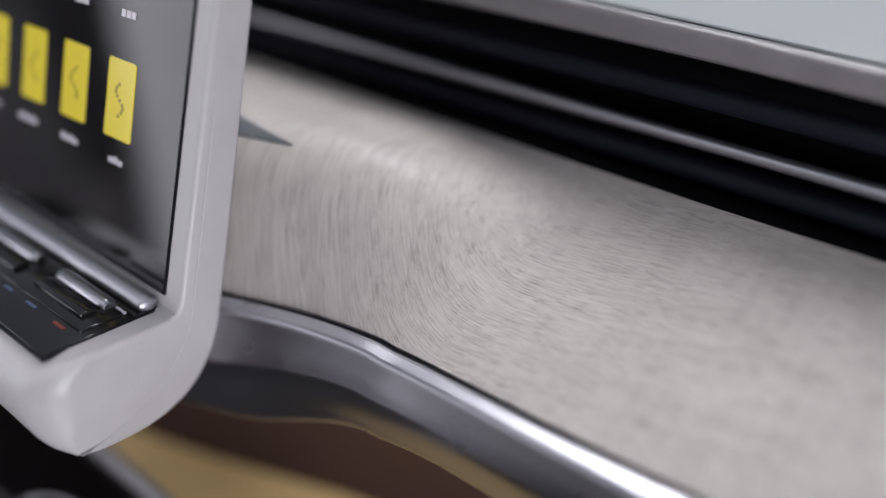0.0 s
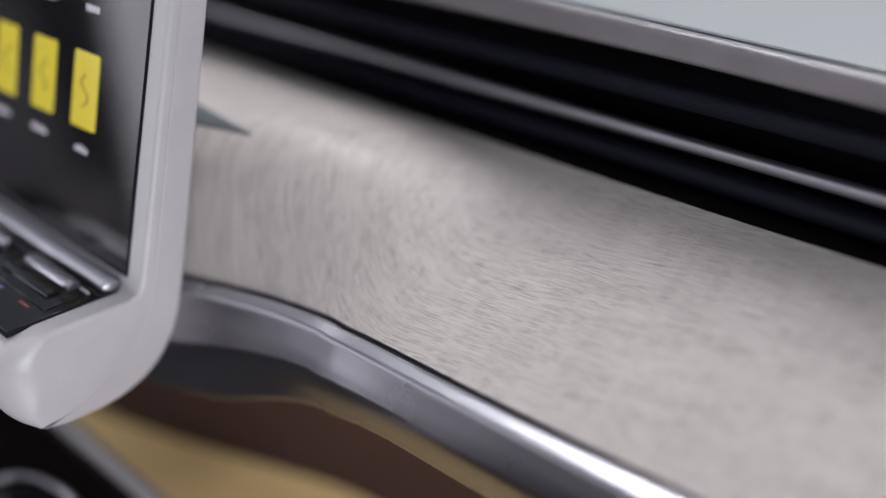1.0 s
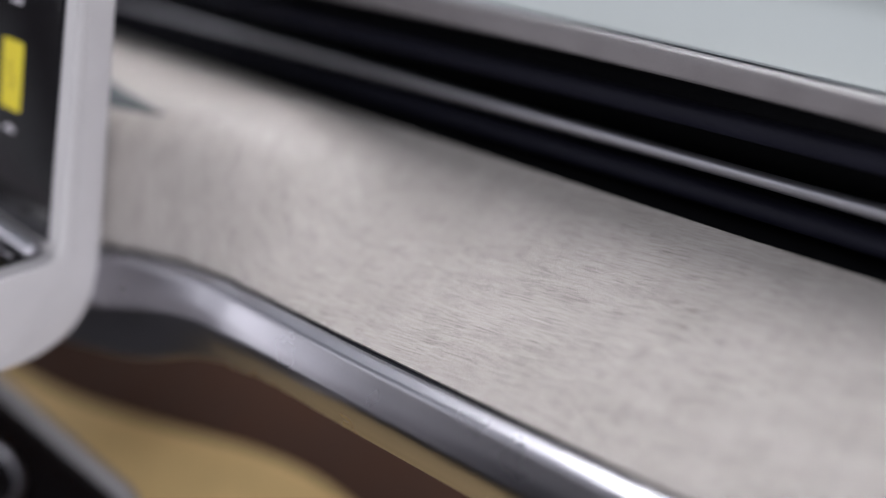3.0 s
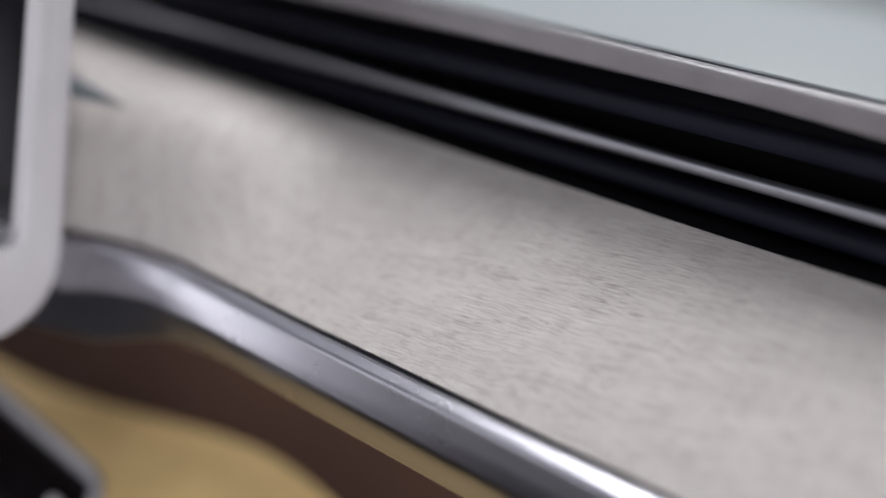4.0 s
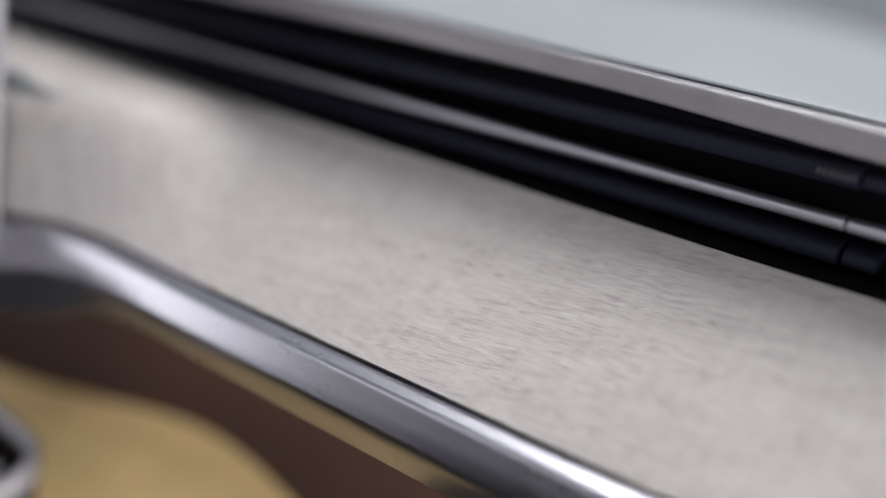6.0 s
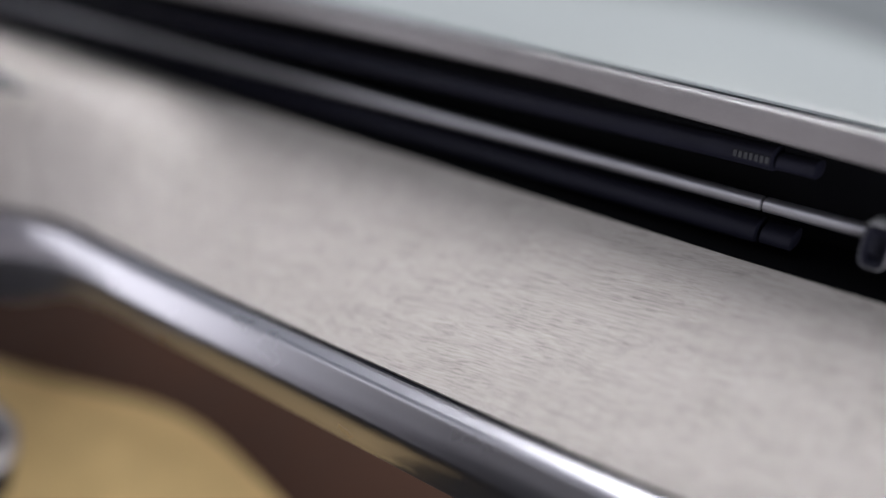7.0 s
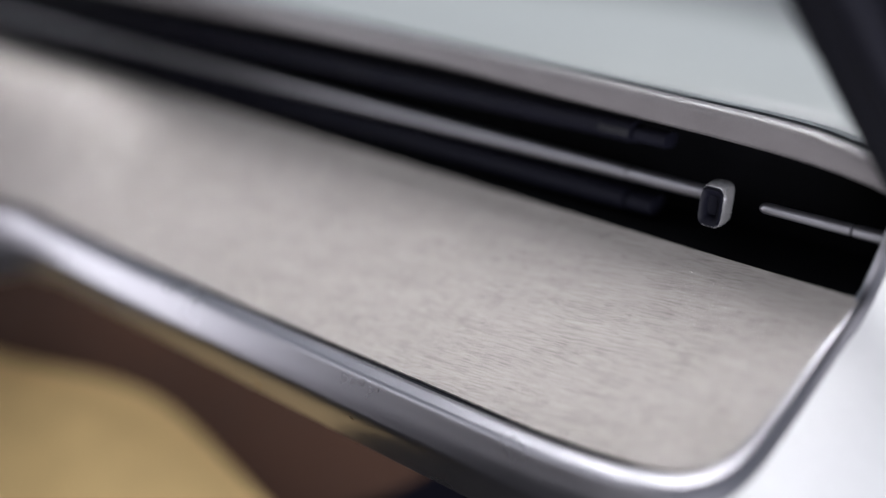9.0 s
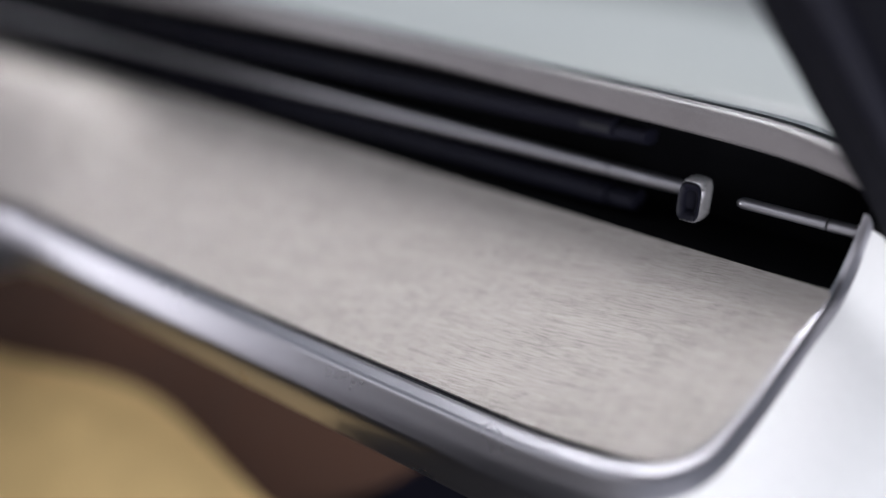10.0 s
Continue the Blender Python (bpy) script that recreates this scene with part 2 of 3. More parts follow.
veneer()
rail_profile = [(0.0022, -0.005), (0.0023, -0.0016), (0.0028, -0.0004), (0.0036, 0.0)]    # inner lip
rail_profile += [(0.0058, -0.0003), (0.0080, -0.0008)]    # flat top band
rail_profile += [(0.0080 + 0.0046 * math.sin(a), -0.0054 + 0.0046 * math.cos(a)) for a in np.linspace(0.2, 1.05, 8)]    # rounded edge
rail_profile += [(q.x, q.y) for q in round_curve([(0.0132, -0.0052, 0), (0.0157, -0.0094, 0), (0.0171, -0.0128, 0), (0.0177, -0.0154, 0), (0.0168, -0.0202, 0), (0.0150, -0.0256, 0), (0.0130, -0.0306, 0), (0.0104, -0.0366, 0), (0.006, -0.0382, 0)], 5)] + [(0.004, -0.02)]
part("trim_rail", sweep(rail_profile, RAIL), SATIN, dash, "rounded satin silver metal trim rail")
part("shadow_gap", sweep([(-0.0005, -0.007), (-0.0005, -0.0011), (0.0027, -0.0016), (0.0027, -0.007)], RAIL[:-12]), BLACK, dash, "thin black joint between wood and metal")

# carcass under the veneer, closed towards the firewall
core = [(0.232, 0.728), (0.235, 0.745), (0.33, 0.795), (0.39, 0.795), (0.39, 0.825), (0.74, 0.76), (0.74, 0.50), (0.37, 0.52), (0.366, 0.66), (0.34, 0.715), (0.30, 0.728)]
part("carcass", extrude_x(core, LEFT, 0.217), BLACK, dash)


# dark lining of the air slot
def lip_low(x):
    return table([(-0.75, 0.868), (-0.3, 0.8625), (-0.13, 0.8614), (0.02, 0.8588), (0.08, 0.8556), (0.17, 0.8520), (0.205, 0.8502), (0.222, 0.8482), (0.234, 0.8450), (0.24, 0.842)], x, 0.02)


def lip_high(x):
    return table([(-0.75, 0.882), (-0.3, 0.8765), (-0.15, 0.8742), (-0.06, 0.8722), (0.08, 0.8678), (0.19, 0.8640), (0.215, 0.8615), (0.23, 0.856), (0.24, 0.848)], x, 0.02)


vent = thing("air_vent", (0.0, 0.36, 0.83), "full-width black air vent with chrome bar and slider", "air vent")
rings = []
for x in [LEFT + 0.01] + list(np.linspace(-0.7, 0.2325, 40)):
    t = lip_low(x) + 0.003
    rings.append([(x, 0.3235, 0.8068), (x, 0.385, 0.8000), (x, 0.385, t - 0.018), (x, 0.350, t), (x, 0.334, t), (x, 0.334, t + 0.002), (x, 0.351, t + 0.002), (x, 0.388, t - 0.017), (x, 0.388, 0.797), (x, 0.3235, 0.8040)])
part("vent_lining", loft(rings), VOID, vent)
part("end_wall", box(0.2332, 0.2362, 0.347, 0.385, 0.805, 0.846, 0.001), VOID, vent)


def bar(name, x0, x1, y, z, ry, rz, mat, label="", tilt=0.0, n=18, taper=0.0):
    ring = []
    for i in range(n):
        a = 2 * math.pi * i / n
        ring.append((ry * math.copysign(abs(math.cos(a)) ** 0.8, math.cos(a)), rz * math.copysign(abs(math.sin(a)) ** 0.8, math.sin(a))))
    xs = [x0, x0 + 0.0006] + list(np.linspace(x0, x1, 12))[1:-1] + [x1 - 0.0006, x1]
    ks = [0.7, 1] + [1] * (len(xs) - 4) + [1, 0.7]
    if taper:
        xs = [x0] + [x0 + taper * f for f in (0.25, 0.6, 1)] + list(np.linspace(x0 + taper, x1, 6))[1:]
        ks = [0.35, 0.72, 0.92] + [1] * (len(xs) - 3)
    c, s = math.cos(radians(tilt)), math.sin(radians(tilt))
    return part(name, loft([[(x, y + (a * c - b * s) * k, z + (a * s + b * c) * k) for a, b in ring] for x, k in zip(xs, ks)]), mat, vent, label)


bar("louvre", LEFT + 0.03, 0.1225, 0.3445, 0.8130, 0.0075, 0.0048, BLACK, "dark satin lower louvre", 8)
bar("louvre_end", 0.1236, 0.1372, 0.3445, 0.8130, 0.0070, 0.0040, BLACK, "", 8)
bar("louvre", LEFT + 0.03, 0.1245, 0.3415, 0.8452, 0.0075, 0.0050, BLACK, "dark satin upper louvre", -6)
bar("louvre_end", 0.1250, 0.1412, 0.3415, 0.8447, 0.0068, 0.0036, BLACK, "", -6)
bar("chrome_bar", LEFT + 0.03, 0.1224, 0.340, 0.8260, 0.0034, 0.0028, CHROME, "slim bright chrome bar", 10)
bar("chrome_bar", 0.1228, 0.168, 0.340, 0.8260, 0.0034, 0.0028, CHROME, "slim bright chrome bar", 10)
bar("chrome_bar", 0.1842, 0.2207, 0.340, 0.8260, 0.0028, 0.0021, CHROME, "slim bright chrome bar", 10, taper=0.003)
bar("chrome_bar", 0.2212, 0.2330, 0.340, 0.8260, 0.0028, 0.0021, CHROME, "slim bright chrome bar", 10)
for i in range(7):
    x0 = 0.1085 + i * 0.0022
    part("marking", box(x0, x0 + 0.0014, 0.3336, 0.3346, 0.8445, 0.8472), FAINT, vent, "tiny grey lettering")


def slider():
    """Rounded square slider: a chrome collar round a black dished face."""
    def ring(k, y, hx=0.0053, hz=0.0094, n=40):
        out = []
        for i in range(n):
            a = 2 * math.pi * i / n
            ca, sa = math.cos(a), math.sin(a)
            out.append((0.1698 + k * hx * math.copysign(abs(ca) ** 0.5, ca), y, 0.8264 + k * hz * math.copysign(abs(sa) ** 0.5, sa)))
        return out
    body = part("slider_collar", loft([ring(0.86, 0.3355), ring(0.97, 0.3345), ring(1.0, 0.3325), ring(1.0, 0.3275), ring(0.97, 0.3250), ring(0.92, 0.3242), ring(0.88, 0.3244), ring(0.84, 0.3275)]), BRUSHED, vent, "bright chrome slider collar")
    part("slider_face", loft([ring(0.86, 0.332), ring(0.88, 0.3238), ring(0.83, 0.3226), ring(0.72, 0.3230), ring(0.50, 0.3250), ring(0.46, 0.3268), ring(0.2, 0.3270)]), BLACK, body, "black dished thumb face")


slider()

# soft padded lip above the vent and the top behind it
pad_rings, gap_rings, top_rings = [], [], []
for x in list(np.linspace(LEFT, 0.239, 80)):
    lo, hi = lip_low(x), lip_high(x)
    pad_rings.append([(x, y, z) for y, z in ((0.345, lo + 0.0006), (0.336, lo), (0.3318, lo + 0.0006), (0.3300, lo + 0.0022), (0.3300, hi - 0.0036), (0.3307, hi - 0.0016), (0.3323, hi - 0.0004), (0.3345, hi), (0.3380, hi - 0.0003), (0.3412, hi - 0.0025))])
    gap_rings.append([(x, y, z) for y, z in ((0.340, hi - 0.010), (0.340, hi - 0.0060), (0.3525, hi - 0.0060), (0.3525, hi - 0.010))])
    top_rings.append([(x, y, z) for y, z in ((0.352, hi - 0.012), (0.350, hi - 0.0024), (0.360, hi - 0.0038), (0.372, hi - 0.020), (0.60, hi - 0.096), (0.757, hi - 0.130), (0.757, hi - 0.142))])
part("padded_lip", loft(pad_rings), PAD, dash, "taupe soft padded lip")
part("seam", loft(gap_rings), BLACK, dash)
part("top_panel", loft(top_rings), SLATE, dash, "dark top panel sloping to the windscreen")

# pale end cap beyond the trim, towards the open door
cap = []
for i, (p, o, k, kv) in enumerate(RAIL[124:]):
    f = 0.18 + 0.82 * smooth_step(0, 20, i)
    prof = [(0.0035 * k + 0.0015, -0.0045), (0.010, -0.0065), (0.012 + 0.022 * f, -0.010 - 0.008 * f), (0.014 + 0.050 * f, -0.016 - 0.026 * f), (0.014 + 0.066 * f, -0.026 - 0.062 * f),
            (0.012 + 0.062 * f, -0.028 - 0.062 * f), (0.010 + 0.046 * f, -0.020 - 0.026 * f), (0.008 + 0.020 * f, -0.014 - 0.010 * f), (0.004, -0.012)]
    cap.append([p + o * u + Vector((0, 0, v)) for u, v in prof])
part("end_cap", loft(cap), WHITE, dash, "smooth white end cap of the dashboard")

# ---------- tan lower panel ----------
lower = thing("lower_trim", (-0.3, 0.3, 0.4), "tan leather lower shelf under the dashboard, recess coloured as shade", "trim panel")
prof = round_curve([(0.222, 0.724, 0), (0.285, 0.712, 0), (0.330, 0.685, 0), (0.346, 0.645, 0), (0.338, 0.600, 0), (0.308, 0.566, 0), (0.260, 0.545, 0), (0.210, 0.519, 0), (0.150, 0.487, 0), (0.110, 0.460, 0), (0.100, 0.42, 0)], 6)
SHADED = 30    # points given the dark shade colour, the rest to the leather
rings = []
for f in np.linspace(0, 1, 70):
    # the edge of the painted shade bends down towards both ends
    shade_edge = table([(0, 38), (0.62, 35), (0.70, 33.3), (0.74, 31.0), (0.78, 30.2), (0.83, 30.8), (0.89, 31.6), (0.975, 33), (1.0, 33.3)], f, 0.05)
    stops = list(np.linspace(0, shade_edge, SHADED)) + list(np.linspace(shade_edge, len(prof) - 1, len(prof) - SHADED))
    bent = [prof[int(i)].lerp(prof[min(int(i) + 1, len(prof) - 1)], i - int(i)) for i in stops]
    ring = []
    for q, thick in [(q, 0) for q in bent] + [(q, 0.010) for q in reversed(bent)]:
        x = -1.15 + f * (-0.104 + (max(q.x, 0.27) - 0.262) * 1.45 + 1.15)
        dy = (front_y(max(x, LEFT)) - 0.221) * max(0.6, smooth_step(0.690, 0.724, q.y))
        ring.append((x, q.x + dy + thick, q.y - 0.4 * thick))
    rings.append(ring)


def strip(lo, hi):
    """The stretch of the panel between two points of its profile."""
    n = len(prof)
    return loft([r[lo:hi] + r[2 * n - hi:2 * n - lo] for r in rings])


part("recess", strip(0, SHADED), SHADE_BROWN, lower, "recess lining under the rail, dark brown for its shade")
part("shelf_pad", strip(SHADED, len(prof)), TAN, lower, "soft tan leather shelf")

# ---------- centre display ----------
display = thing("centre_display", (-0.40, 0.18, 0.72), "light grey centre display with black glass and yellow icons", "display")
DX = -0.273
front_line = [(0.2285, 1.02), (0.168, 0.7615), (0.166, 0.7575), (0.1615, 0.7560), (0.1240, 0.7560), (0.1140, 0.7535), (0.1070, 0.7475), (0.1038, 0.7390), (0.1042, 0.7290), (0.1085, 0.7195), (0.1160, 0.7135)]
front_round = [0.0022, 0.0022, 0.002, 0.002, 0.003, 0.009, 0.014, 0.017, 0.016, 0.010, 0.002]
seam_line = [(0.1270, 0.7150), (0.1400, 0.7195), (0.1545, 0.7275), (0.1650, 0.7385), (0.1715, 0.7500), (0.1765, 0.7700), (0.232, 1.02)]
seam_round = [0.0010, 0.0010, 0.0010, 0.0010, 0.0010, 0.0010, 0.0010]
back_line = [(0.243, 1.02), (0.1925, 0.770), (0.1877, 0.7480), (0.1828, 0.7320), (0.1710, 0.7165), (0.1520, 0.7085), (0.1300, 0.7085), (0.1175, 0.7125)]
back_round = [0.003, 0.003, 0.003, 0.004, 0.005, 0.005, 0.004, 0.001]


def eased(line, rounds, lo, hi):
    """Rounds the stretch lo to hi of an outline, with its edge radii."""
    rows = [(*p, r) for p, r in zip(line, rounds)]
    rows = rows[:lo] + [tuple(q) for q in round_curve(rows[lo:hi], 5)] + rows[hi:]
    return [r[:2] for r in rows], [max(0.0004, r[2]) for r in rows]


front_line, front_round = eased(front_line, front_round, 4, 11)
seam_line, seam_round = eased(seam_line, seam_round, 0, 6)
back_line, back_round = eased(back_line, back_round, 1, 8)


def slab(profile, rounds, x0, x1):
    """A plate whose passenger side rolls off, more or less from corner to corner."""
    pts = [Vector(p) for p in profile]
    n = len(pts)
    area = sum(pts[i].x * pts[(i + 1) % n].y - pts[(i + 1) % n].x * pts[i].y for i in range(n))
    turn = 1 if area > 0 else -1
    rings = [[(x0, p.x, p.y) for p in pts]]
    for a in np.linspace(0, math.pi / 2, 7):
        ring = []
        for i, p in enumerate(pts):
            e1, e2 = (p - pts[i - 1]).normalized(), (pts[(i + 1) % n] - p).normalized()
            nrm = Vector((-(e1 + e2).y, (e1 + e2).x)).normalized() * turn
            q = p + nrm * rounds[i] * (1 - math.cos(a))
            ring.append((x1 - rounds[i] * (1 - math.sin(a)), q.x, q.y))
        rings.append(ring)
    return loft(rings)


part("front_shell", slab(front_line + seam_line, front_round + seam_round, -0.47, DX), SHELL, display, "matt light grey front shell")
part("back_shell", slab(seam_line[::-1] + back_line[::-1], seam_round[::-1] + back_round[::-1], -0.47, DX - 0.0008), SHELL_BACK, display, "matt light grey rear shell")


def on_glass(x, z, off):
    """A place on the display's upright glass, off metres proud."""
    y = 0.168 + (z - 0.7615) * (0.0605 / 0.2585)
    return Vector((x, y, z)) + off * Vector((0, -0.9737, 0.2279))


def patch(name, x0, x1, z0, z1, off, depth, mat, parent, r=0.0, label=""):
    n = 5
    pts = []
    for cx, cz, a0 in ((x1 - r, z1 - r, 0), (x0 + r, z1 - r, 90), (x0 + r, z0 + r, 180), (x1 - r, z0 + r, 270)):
        for i in range(n if r else 1):
            a = radians(a0 + 90 * i / (n - 1)) if r else 0
            pts.append((cx + r * math.cos(a) * (r > 0), cz + r * math.sin(a) * (r > 0)))
    return part(name, loft([[on_glass(x, z, off) for x, z in pts], [on_glass(x, z, off - depth) for x, z in pts]]), mat, parent, label, False)


GX = -0.2845
patch("glass_joint", -0.462, GX + 0.0009, 0.7612, 1.01, 0.0004, 0.004, BLACK, display, 0.0012)
glass = patch("glass", -0.461, GX, 0.7618, 1.01, 0.0010, 0.004, GLOSS, display, 0.0012, "glossy black display glass")
part("shelf_joint", box(-0.462, GX + 0.0009, 0.1135, 0.1672, 0.7545, 0.7564, 0.0005, 1), BLACK, display)
shelf = part("control_shelf", box(-0.462, GX, 0.1145, 0.1670, 0.7545, 0.7570, 0.0007, 2), GLOSS, display, "glossy black control shelf")
for i in range(4):
    x1 = -0.3175 - i * 0.0362
    patch("icon", x1 - 0.0200, x1, 0.8152, 0.8478, 0.0014, 0.0010, YELLOW, glass, 0.0012, "bright yellow rectangular app icon")
    for k in range(9):
        dx = 0.0030 * math.sin(0.75 * k + 0.9 * i)
        patch("icon_mark", x1 - 0.0107 + dx, x1 - 0.0093 + dx, 0.8242 + k * 0.0016, 0.8256 + k * 0.0016, 0.0017, 0.0006, YELLOW_DARK, glass)
    for k in range(3 + i % 3):
        patch("caption", x1 - 0.0076 - k * 0.0036, x1 - 0.0048 - k * 0.0036, 0.8045, 0.8068 + 0.0008 * (k % 2), 0.0014, 0.0006, CAPTION, glass)
    for k in range(3):
        patch("caption", x1 - 0.0066 - k * 0.0036, x1 - 0.0038 - k * 0.0036, 0.8648, 0.8676, 0.0014, 0.0006, CAPTION, glass)

# chrome rocker along the crease and its switches
def roller(name, x0, x1, y, z, ry, rz, mat, parent, label=""):
    n = 20
    ring = [(ry * math.cos(2 * math.pi * i / n), rz * math.sin(2 * math.pi * i / n)) for i in range(n)]
    xs = [x0, x0 + 0.001, x0 + 0.003, x1 - 0.003, x1 - 0.001, x1]
    ks = [0.6, 0.9, 1, 1, 0.9, 0.6]
    return part(name, loft([[(x, y + a * k, z + b * k) for a, b in ring] for x, k in zip(xs, ks)]), mat, parent, label)


roller("chrome_strip", -0.458, -0.2847, 0.1610, 0.7592, 0.0048, 0.0036, CHROME, shelf, "polished chrome strip along the crease")
part("switch_plate", box(-0.40, -0.2885, 0.1320, 0.1540, 0.7562, 0.7582, 0.0009, 2), GLOSS, shelf)
roller("volume_roller", -0.334, -0.2955, 0.1490, 0.7585, 0.0040, 0.0036, SATIN, shelf, "polished metal roller switch")
roller("volume_roller", -0.395, -0.352, 0.1490, 0.7585, 0.0040, 0.0036, SATIN, shelf, "polished metal roller switch")
part("toggle", box(-0.334, -0.2960, 0.1365, 0.1440, 0.7570, 0.7605, 0.001, 2), GLOSS, shelf, "black toggle switch")
part("toggle", box(-0.395, -0.352, 0.1365, 0.1440, 0.7570, 0.7605, 0.001, 2), GLOSS, shelf, "black toggle switch")
part("white_line", box(-0.2945, -0.2878, 0.1508, 0.1518, 0.7578, 0.7586), CAPTION, shelf)
part("red_mark", box(-0.3035, -0.2955, 0.1284, 0.1298, 0.7566, 0.7574), RED, shelf)
part("blue_mark", box(-0.326, -0.318, 0.1284, 0.1298, 0.7566, 0.7574), BLUE, shelf)
part("blue_mark", box(-0.345, -0.338, 0.1284, 0.1298, 0.7566, 0.7574), BLUE, shelf)
part("foot", box(-0.46, -0.37, 0.205, 0.230, 0.74, 0.86, 0.006), SHELL_BACK, display)

# ---------- centre console under the display ----------
console = thing("centre_console", (-0.42, 0.08, 0.0), "black centre console with pale grey rim and chrome loop", "console")


def rounded_plan(x0, x1, y0, y1, r, n=8):
    pts = []
    for cx, cy, a0 in ((x1 - r, y1 - r, 0), (x0 + r, y1 - r, 90), (x0 + r, y0 + r, 180), (x1 - r, y0 + r, 270)):
        for i in range(n):
            a = radians(a0 + 90 * i / (n - 1))
            pts.append((cx + r * math.cos(a), cy + r * math.sin(a)))
    return pts


def tray(name, x0, x1, y0, y1, r, zs, mat, parent, label=""):
    """Lofted layers: (inset, height)."""
    return part(name, loft([[(x, y, z) for x, y in rounded_plan(x0 + k, x1 - k, y0 + k, y1 - k, max(0.004, r - k))] for k, z in zs]), mat, parent, label)


tray("body", -0.50, -0.225, -0.35, 0.180, 0.035, [(0.03, 0.572), (0.010, 0.580), (0.005, 0.595), (0.005, 0.612)], TRIM, console)
part("pedestal", box(-0.45, -0.27, -0.34, -0.12, 0.002, 0.576, 0.02), TRIM, console)
tray("rim", -0.50, -0.225, -0.35, 0.180, 0.035, [(0.001, 0.606), (0.0, 0.612), (0.0, 0.6185), (0.0015, 0.6205), (0.0055, 0.6205), (0.007, 0.6185), (0.0075, 0.611)], SHELL, console, "pale grey rounded rim")
tray("tray_floor", -0.492, -0.233, -0.342, 0.172, 0.028, [(0.0, 0.610), (0.0, 0.6125), (0.004, 0.6135), (0.02, 0.6135)], GLOSS, console)


def tube(name, pts, r, mat, parent, label="", n=12):
    rings = []
    for i, p in enumerate(pts):
        t = (pts[min(i + 1, len(pts) - 1)] - pts[max(i - 1, 0)]).normalized()
        a = t.orthogonal().normalized() if abs(t.z) > 0.9 else t.cross(Vector((0, 0, 1))).normalized()
        b = t.cross(a).normalized()
        rings.append([p + r * (math.cos(2 * math.pi * k / n) * a + math.sin(2 * math.pi * k / n) * b) for k in range(n)])
    return part(name, loft(rings), mat, parent, label)


loop = [Vector((-0.335 + 0.030 * math.cos(a) * (1.35 if abs(math.cos(a)) > 0.5 else 1.2), 0.125 + 0.022 * math.sin(a), 0.6165)) for a in np.linspace(0, 2 * math.pi, 40)]
tube("chrome_loop", loop, 0.0022, SATIN, console, "dull metal cup holder ring")
roller("button", -0.2545, -0.2445, 0.150, 0.6165, 0.004, 0.003, SHELL, console, "small pale button")

# ---------- body round the windscreen ----------
pillar = thing("windscreen_pillar", (0.26, 0.33, 0.75), "black windscreen pillar trim beside the dashboard end", "pillar")
edge = round_curve([(0.258, 0.350, 0.790), (0.2425, 0.330, 0.833), (0.2275, 0.300, 0.8700), (0.2062, 0.266, 0.9170), (0.182, 0.228, 0.970), (0.155, 0.150, 1.060), (0.14, 0.04, 1.17), (0.13, -0.1, 1.27)], 6)
rings = []
for p in edge:
    rings.append([p, p + Vector((0.006, -0.004, 0.0)), p + Vector((0.016, -0.002, -0.002)), p + Vector((0.05, 0.008, -0.006)), p + Vector((0.11, 0.03, -0.02)), p + Vector((0.11, 0.07, -0.01)), p + Vector((0.02, 0.05, 0.01)), p + Vector((0.004, 0.02, 0.004))])
part("trim_cover", loft(rings), PILLAR, pillar)
seal = [p + Vector((0.026, -0.006, -0.003)) for p in edge]
tube("rubber_seal", seal, 0.0045, BLACK, pillar, "black rubber seal")

hood = thing("bonnet", (-0.5, 0.9, 0.5), "pale grey painted bonnet seen through the windscreen", "bonnet")
rings = []
for x in np.linspace(-1.1, 0.42, 30):
    d = ((x + 0.4) / 0.8) ** 2
    edge = table([(-1.1, 1.30), (-0.32, 1.285), (-0.20, 1.25), (-0.09, 1.18), (0.05, 1.05), (0.42, 0.95)], x, 0.06)    # the shut line runs back towards the wing
    rings.append([(x, y, z - 0.02 * d) for y, z in ((0.772, 0.66), (0.772, 0.745), (0.780, 0.754), (0.80, 0.759), (0.84, 0.766), (0.90, 0.774), (edge - 0.04, 0.777), (edge - 0.006, 0.775), (edge - 0.001, 0.772), (edge, 0.766), (edge, 0.66))])
part("panel", loft(rings), HOOD, hood)

screen_rings = []
for x in np.linspace(-1.05, 0.30, 16):
    d = ((x + 0.4) / 0.8) ** 2
    screen_rings.append([(x, y - 0.02 * d, z) for y, z in ((0.782, 0.759), (0.55, 0.935), (0.30, 1.10), (0.02, 1.245), (0.018, 1.2405), (0.298, 1.0955), (0.548, 0.9305), (0.780, 0.755))])
wind = part("windscreen", loft(screen_rings), GLASS, None)
tagged(wind, "curved clear windscreen glass above the dashboard", "windscreen", kind="structure")
wind.visible_shadow = False

# ---------- seats behind the camera, unseen, added for the rail's reflections ---


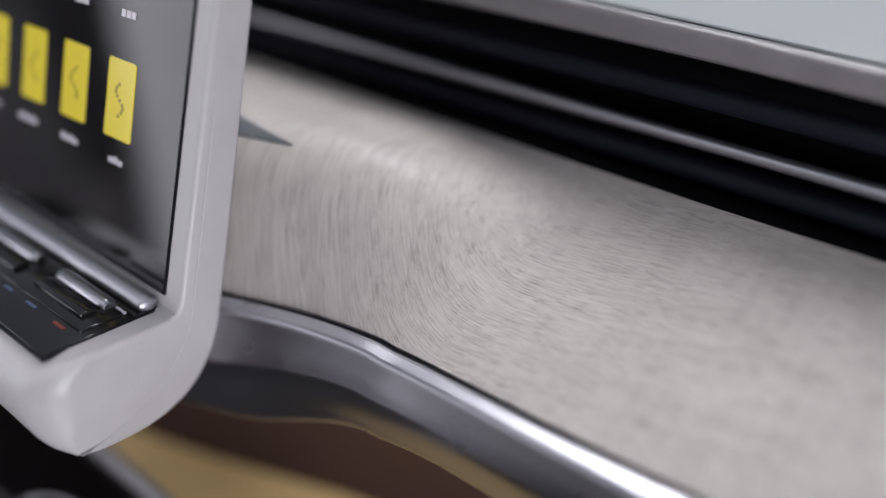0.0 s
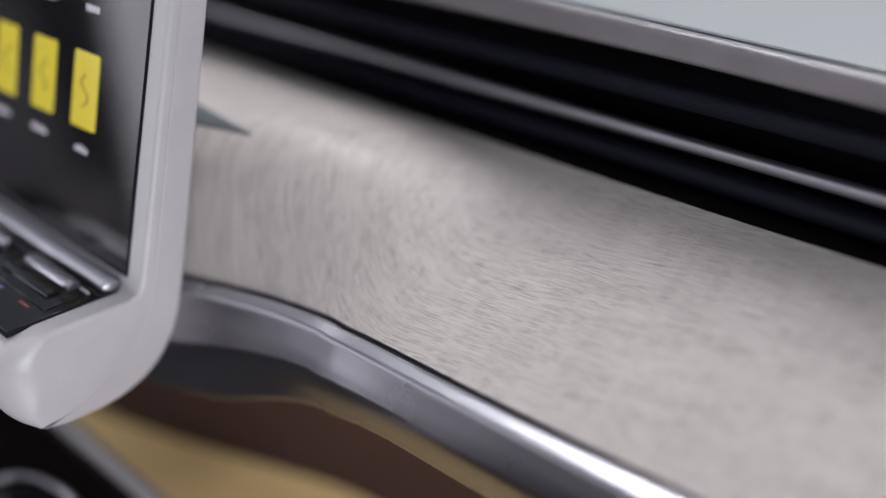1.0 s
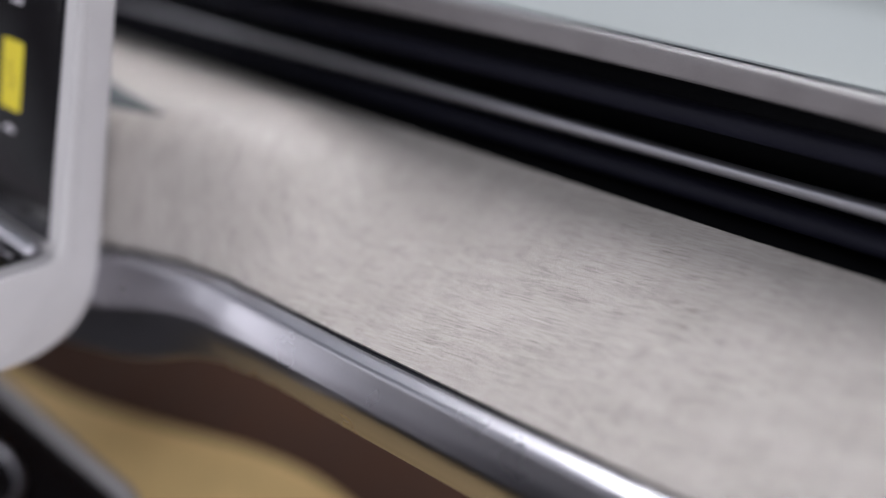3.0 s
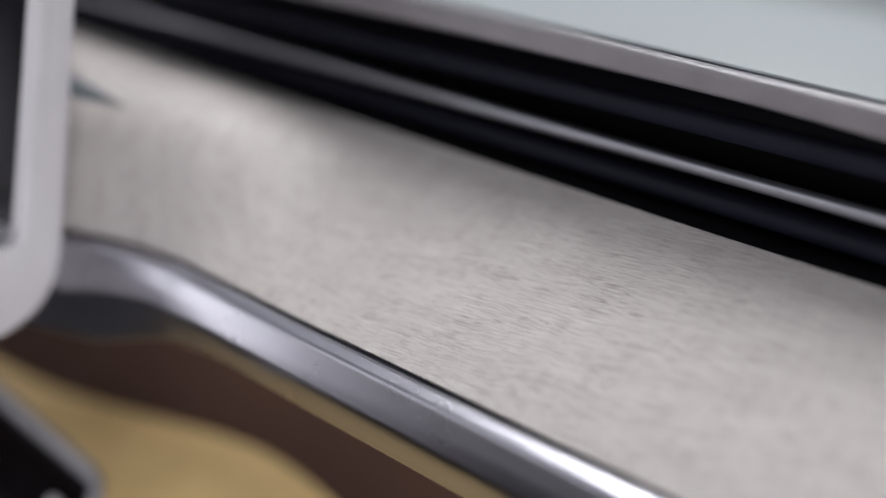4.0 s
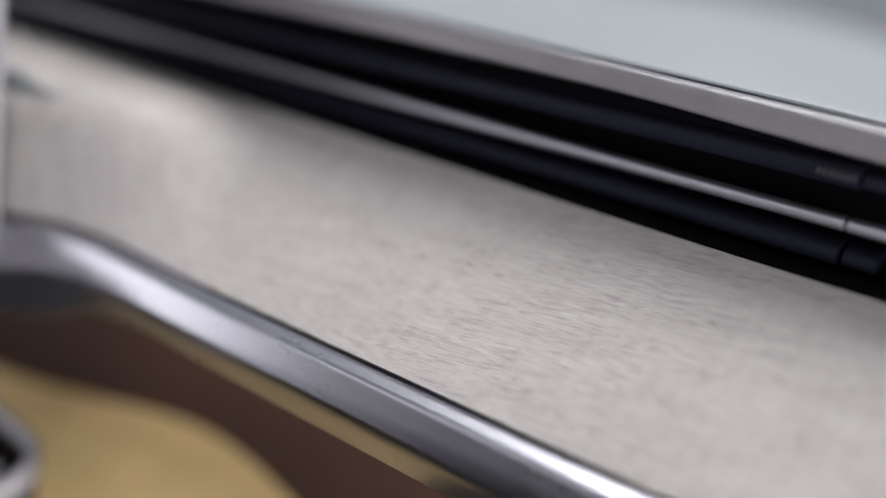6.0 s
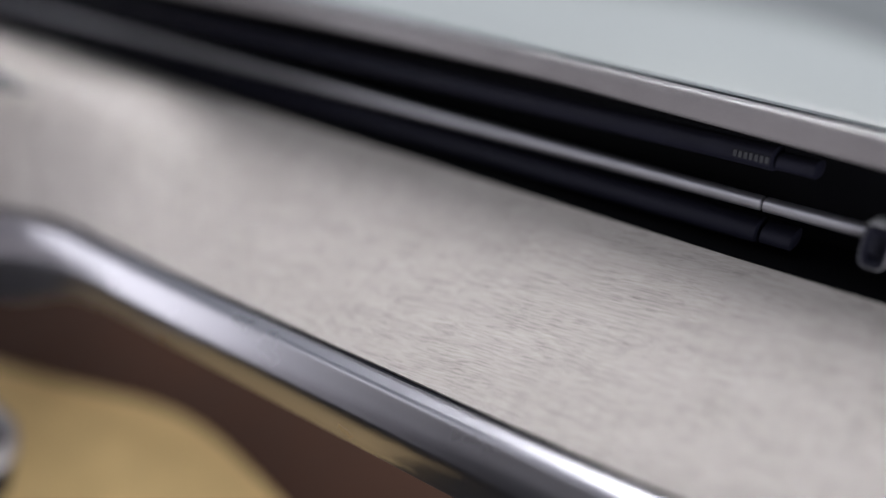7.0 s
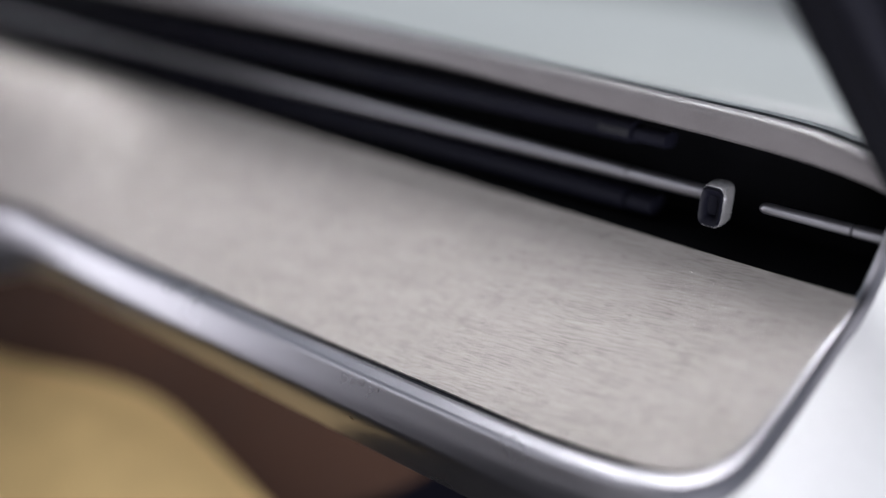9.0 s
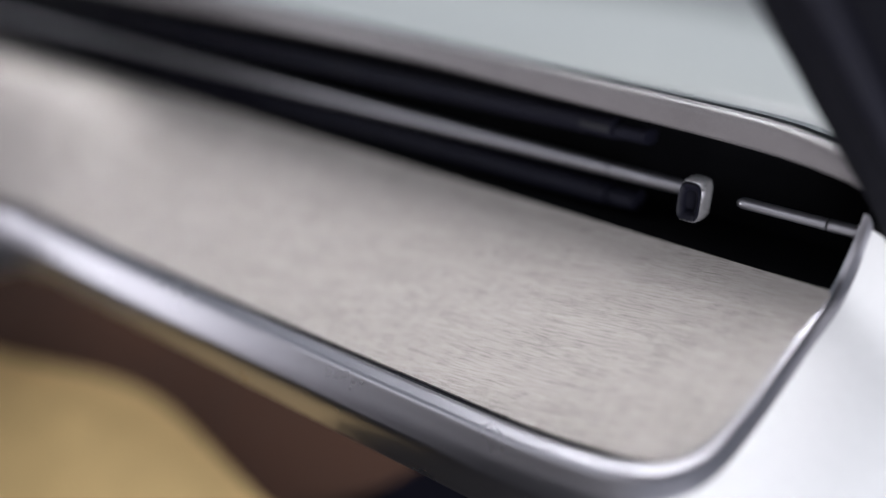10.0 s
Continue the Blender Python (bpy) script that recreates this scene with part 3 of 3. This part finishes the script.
def cushion(x0, x1, y0, y1, z0, z1, r, lean=0.0):
    """A padded block with rolled edges and side bolsters."""
    bm = bmesh.new()
    n, m = 18, 14
    for side in (1, -1):
        rows = []
        for i in range(n + 1):
            row = []
            for j in range(m + 1):
                u, v = 2 * i / n - 1, 2 * j / m - 1
                h = (1 - abs(u) ** 6) ** 0.5 * (1 - abs(v) ** 6) ** 0.5
                h += 0.25 * r / (z1 - z0) * math.exp(-((abs(u) - 0.78) / 0.14) ** 2) * side
                z = (z0 + z1) / 2 + side * h * (z1 - z0) / 2
                y = (y0 + y1) / 2 + v * (y1 - y0) / 2
                row.append(bm.verts.new(((x0 + x1) / 2 + u * (x1 - x0) / 2, y, z)))
            rows.append(row)
        for ra, rb in zip(rows, rows[1:]):
            for k in range(m):
                bm.faces.new((ra[k], rb[k], rb[k + 1], ra[k + 1]))
    bmesh.ops.remove_doubles(bm, verts=bm.verts[:], dist=0.0005)
    if lean:
        bmesh.ops.rotate(bm, verts=bm.verts[:], cent=((x0 + x1) / 2, y1, z0), matrix=Matrix.Rotation(radians(lean), 3, "X"))
    return bm


def car_seat(x, leather, label):
    seat = thing("car_seat", (x, -0.55, 0.0), label, "seat", "front seats")
    part("seat_base", box(x - 0.20, x + 0.20, -0.80, -0.30, 0.002, 0.30, 0.02), TRIM, seat)
    part("cushion", cushion(x - 0.25, x + 0.25, -0.88, -0.26, 0.28, 0.46, 0.05), leather, seat)
    part("backrest", cushion(x - 0.24, x + 0.24, -1.50, -0.82, 0.34, 0.50, 0.05, -72), leather, seat)
    part("headrest", box(x - 0.12, x + 0.12, -1.17, -1.07, 1.01, 1.16, 0.03), leather, seat)


car_seat(0.08, TRIM, "dark fabric car seat with padded side bolsters, unseen, for reflections")
car_seat(-0.80, GREY, "grey leather car seat with padded side bolsters, unseen, for reflections")

# ---------- cabin shell, ground ----------


def setting(name, bm, mat, label):
    return tagged(part(name, bm, mat, None), label, name.split("_")[0], kind="structure")


# headliner left open, and a pane added, round the overhead fill lamp
roof = bmesh.new()
for x0, x1, y0, y1 in ((-1.2, 0.45, -1.5, -0.335), (-1.2, 0.45, -0.005, 0.02), (-1.2, -1.185, -0.335, -0.005), (0.185, 0.45, -0.335, -0.005)):
    bmesh.ops.create_cube(roof, size=1, matrix=Matrix.LocRotScale(((x0 + x1) / 2, (y0 + y1) / 2, 1.275), None, (x1 - x0, y1 - y0, 0.05)))
setting("ceiling", roof, HEAD, "pale fabric car headliner with an opening added for the fill lamp")
pane = tagged(part("added_roof_pane", box(-1.19, 0.19, -0.338, -0.002, 1.301, 1.306), GLASS), "clear glass pane added in the headliner over the fill lamp", "roof", kind="structure")
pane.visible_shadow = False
setting("floor", box(-1.2, 0.42, -1.5, 0.75, -0.06, 0.0), CARPET, "dark carpeted car floor")
setting("wall_front", box(-1.2, 0.25, 0.745, 0.768, -0.06, 0.735), TRIM, "dark firewall behind the dashboard")
far_door = [(-1.5, -0.06), (0.76, -0.06), (0.76, 0.78), (-0.20, 0.78), (-0.36, 0.60), (-0.58, 0.56), (-1.5, 0.56)]
far_wall = setting("wall_far", extrude_x(far_door, -1.25, -1.2), GREY, "grey far door card")
# bar added to put a dark slanted band into the display's reflection
far_bar = [(-0.58, 0.555), (-0.42, 0.595), (-0.20, 0.92), (-0.02, 1.25), (-0.17, 1.25), (-0.35, 0.92)]
part("reflection_bar", extrude_x(far_bar, -1.24, -1.205), TRIM, far_wall, "dark slanted bar added for the display's reflection")
# added only for the pale blob reflected in the display
part("door_pull", box(-1.2, -1.17, -0.45, -0.35, 0.54, 0.64, 0.02), SHELL, far_wall, "pale grey door pull added for a blob in the display's reflection")
# unseen panel, added to keep the door light out of the footwell
setting("wall_kick", box(0.15, 0.20, 0.26, 0.745, -0.06, 0.70, 0.01), TRIM, "dark panel beside the footwell, added unseen to block door light")
# closes the unseen rear, dark so that the rail reflects dark
setting("wall_back", box(-1.2, 0.42, -1.55, -1.5, -0.06, 1.25), TRIM, "dark rear cabin wall, unseen, for reflections")
g = bmesh.new()
bmesh.ops.create_grid(g, x_segments=1, y_segments=1, size=600, matrix=Matrix.Translation((0, 0, -0.36)))
setting("ground", g, STUDIO, "pale plain concrete ground")

# thin dark wedge laid on the veneer behind its crest, beside the display
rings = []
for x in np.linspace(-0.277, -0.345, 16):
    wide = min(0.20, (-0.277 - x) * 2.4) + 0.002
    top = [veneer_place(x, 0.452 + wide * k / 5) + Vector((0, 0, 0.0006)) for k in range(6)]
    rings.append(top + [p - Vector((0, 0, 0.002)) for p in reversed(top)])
part("dark_wedge", loft(rings), SLATE, dash, "dark slate wedge behind the crest")
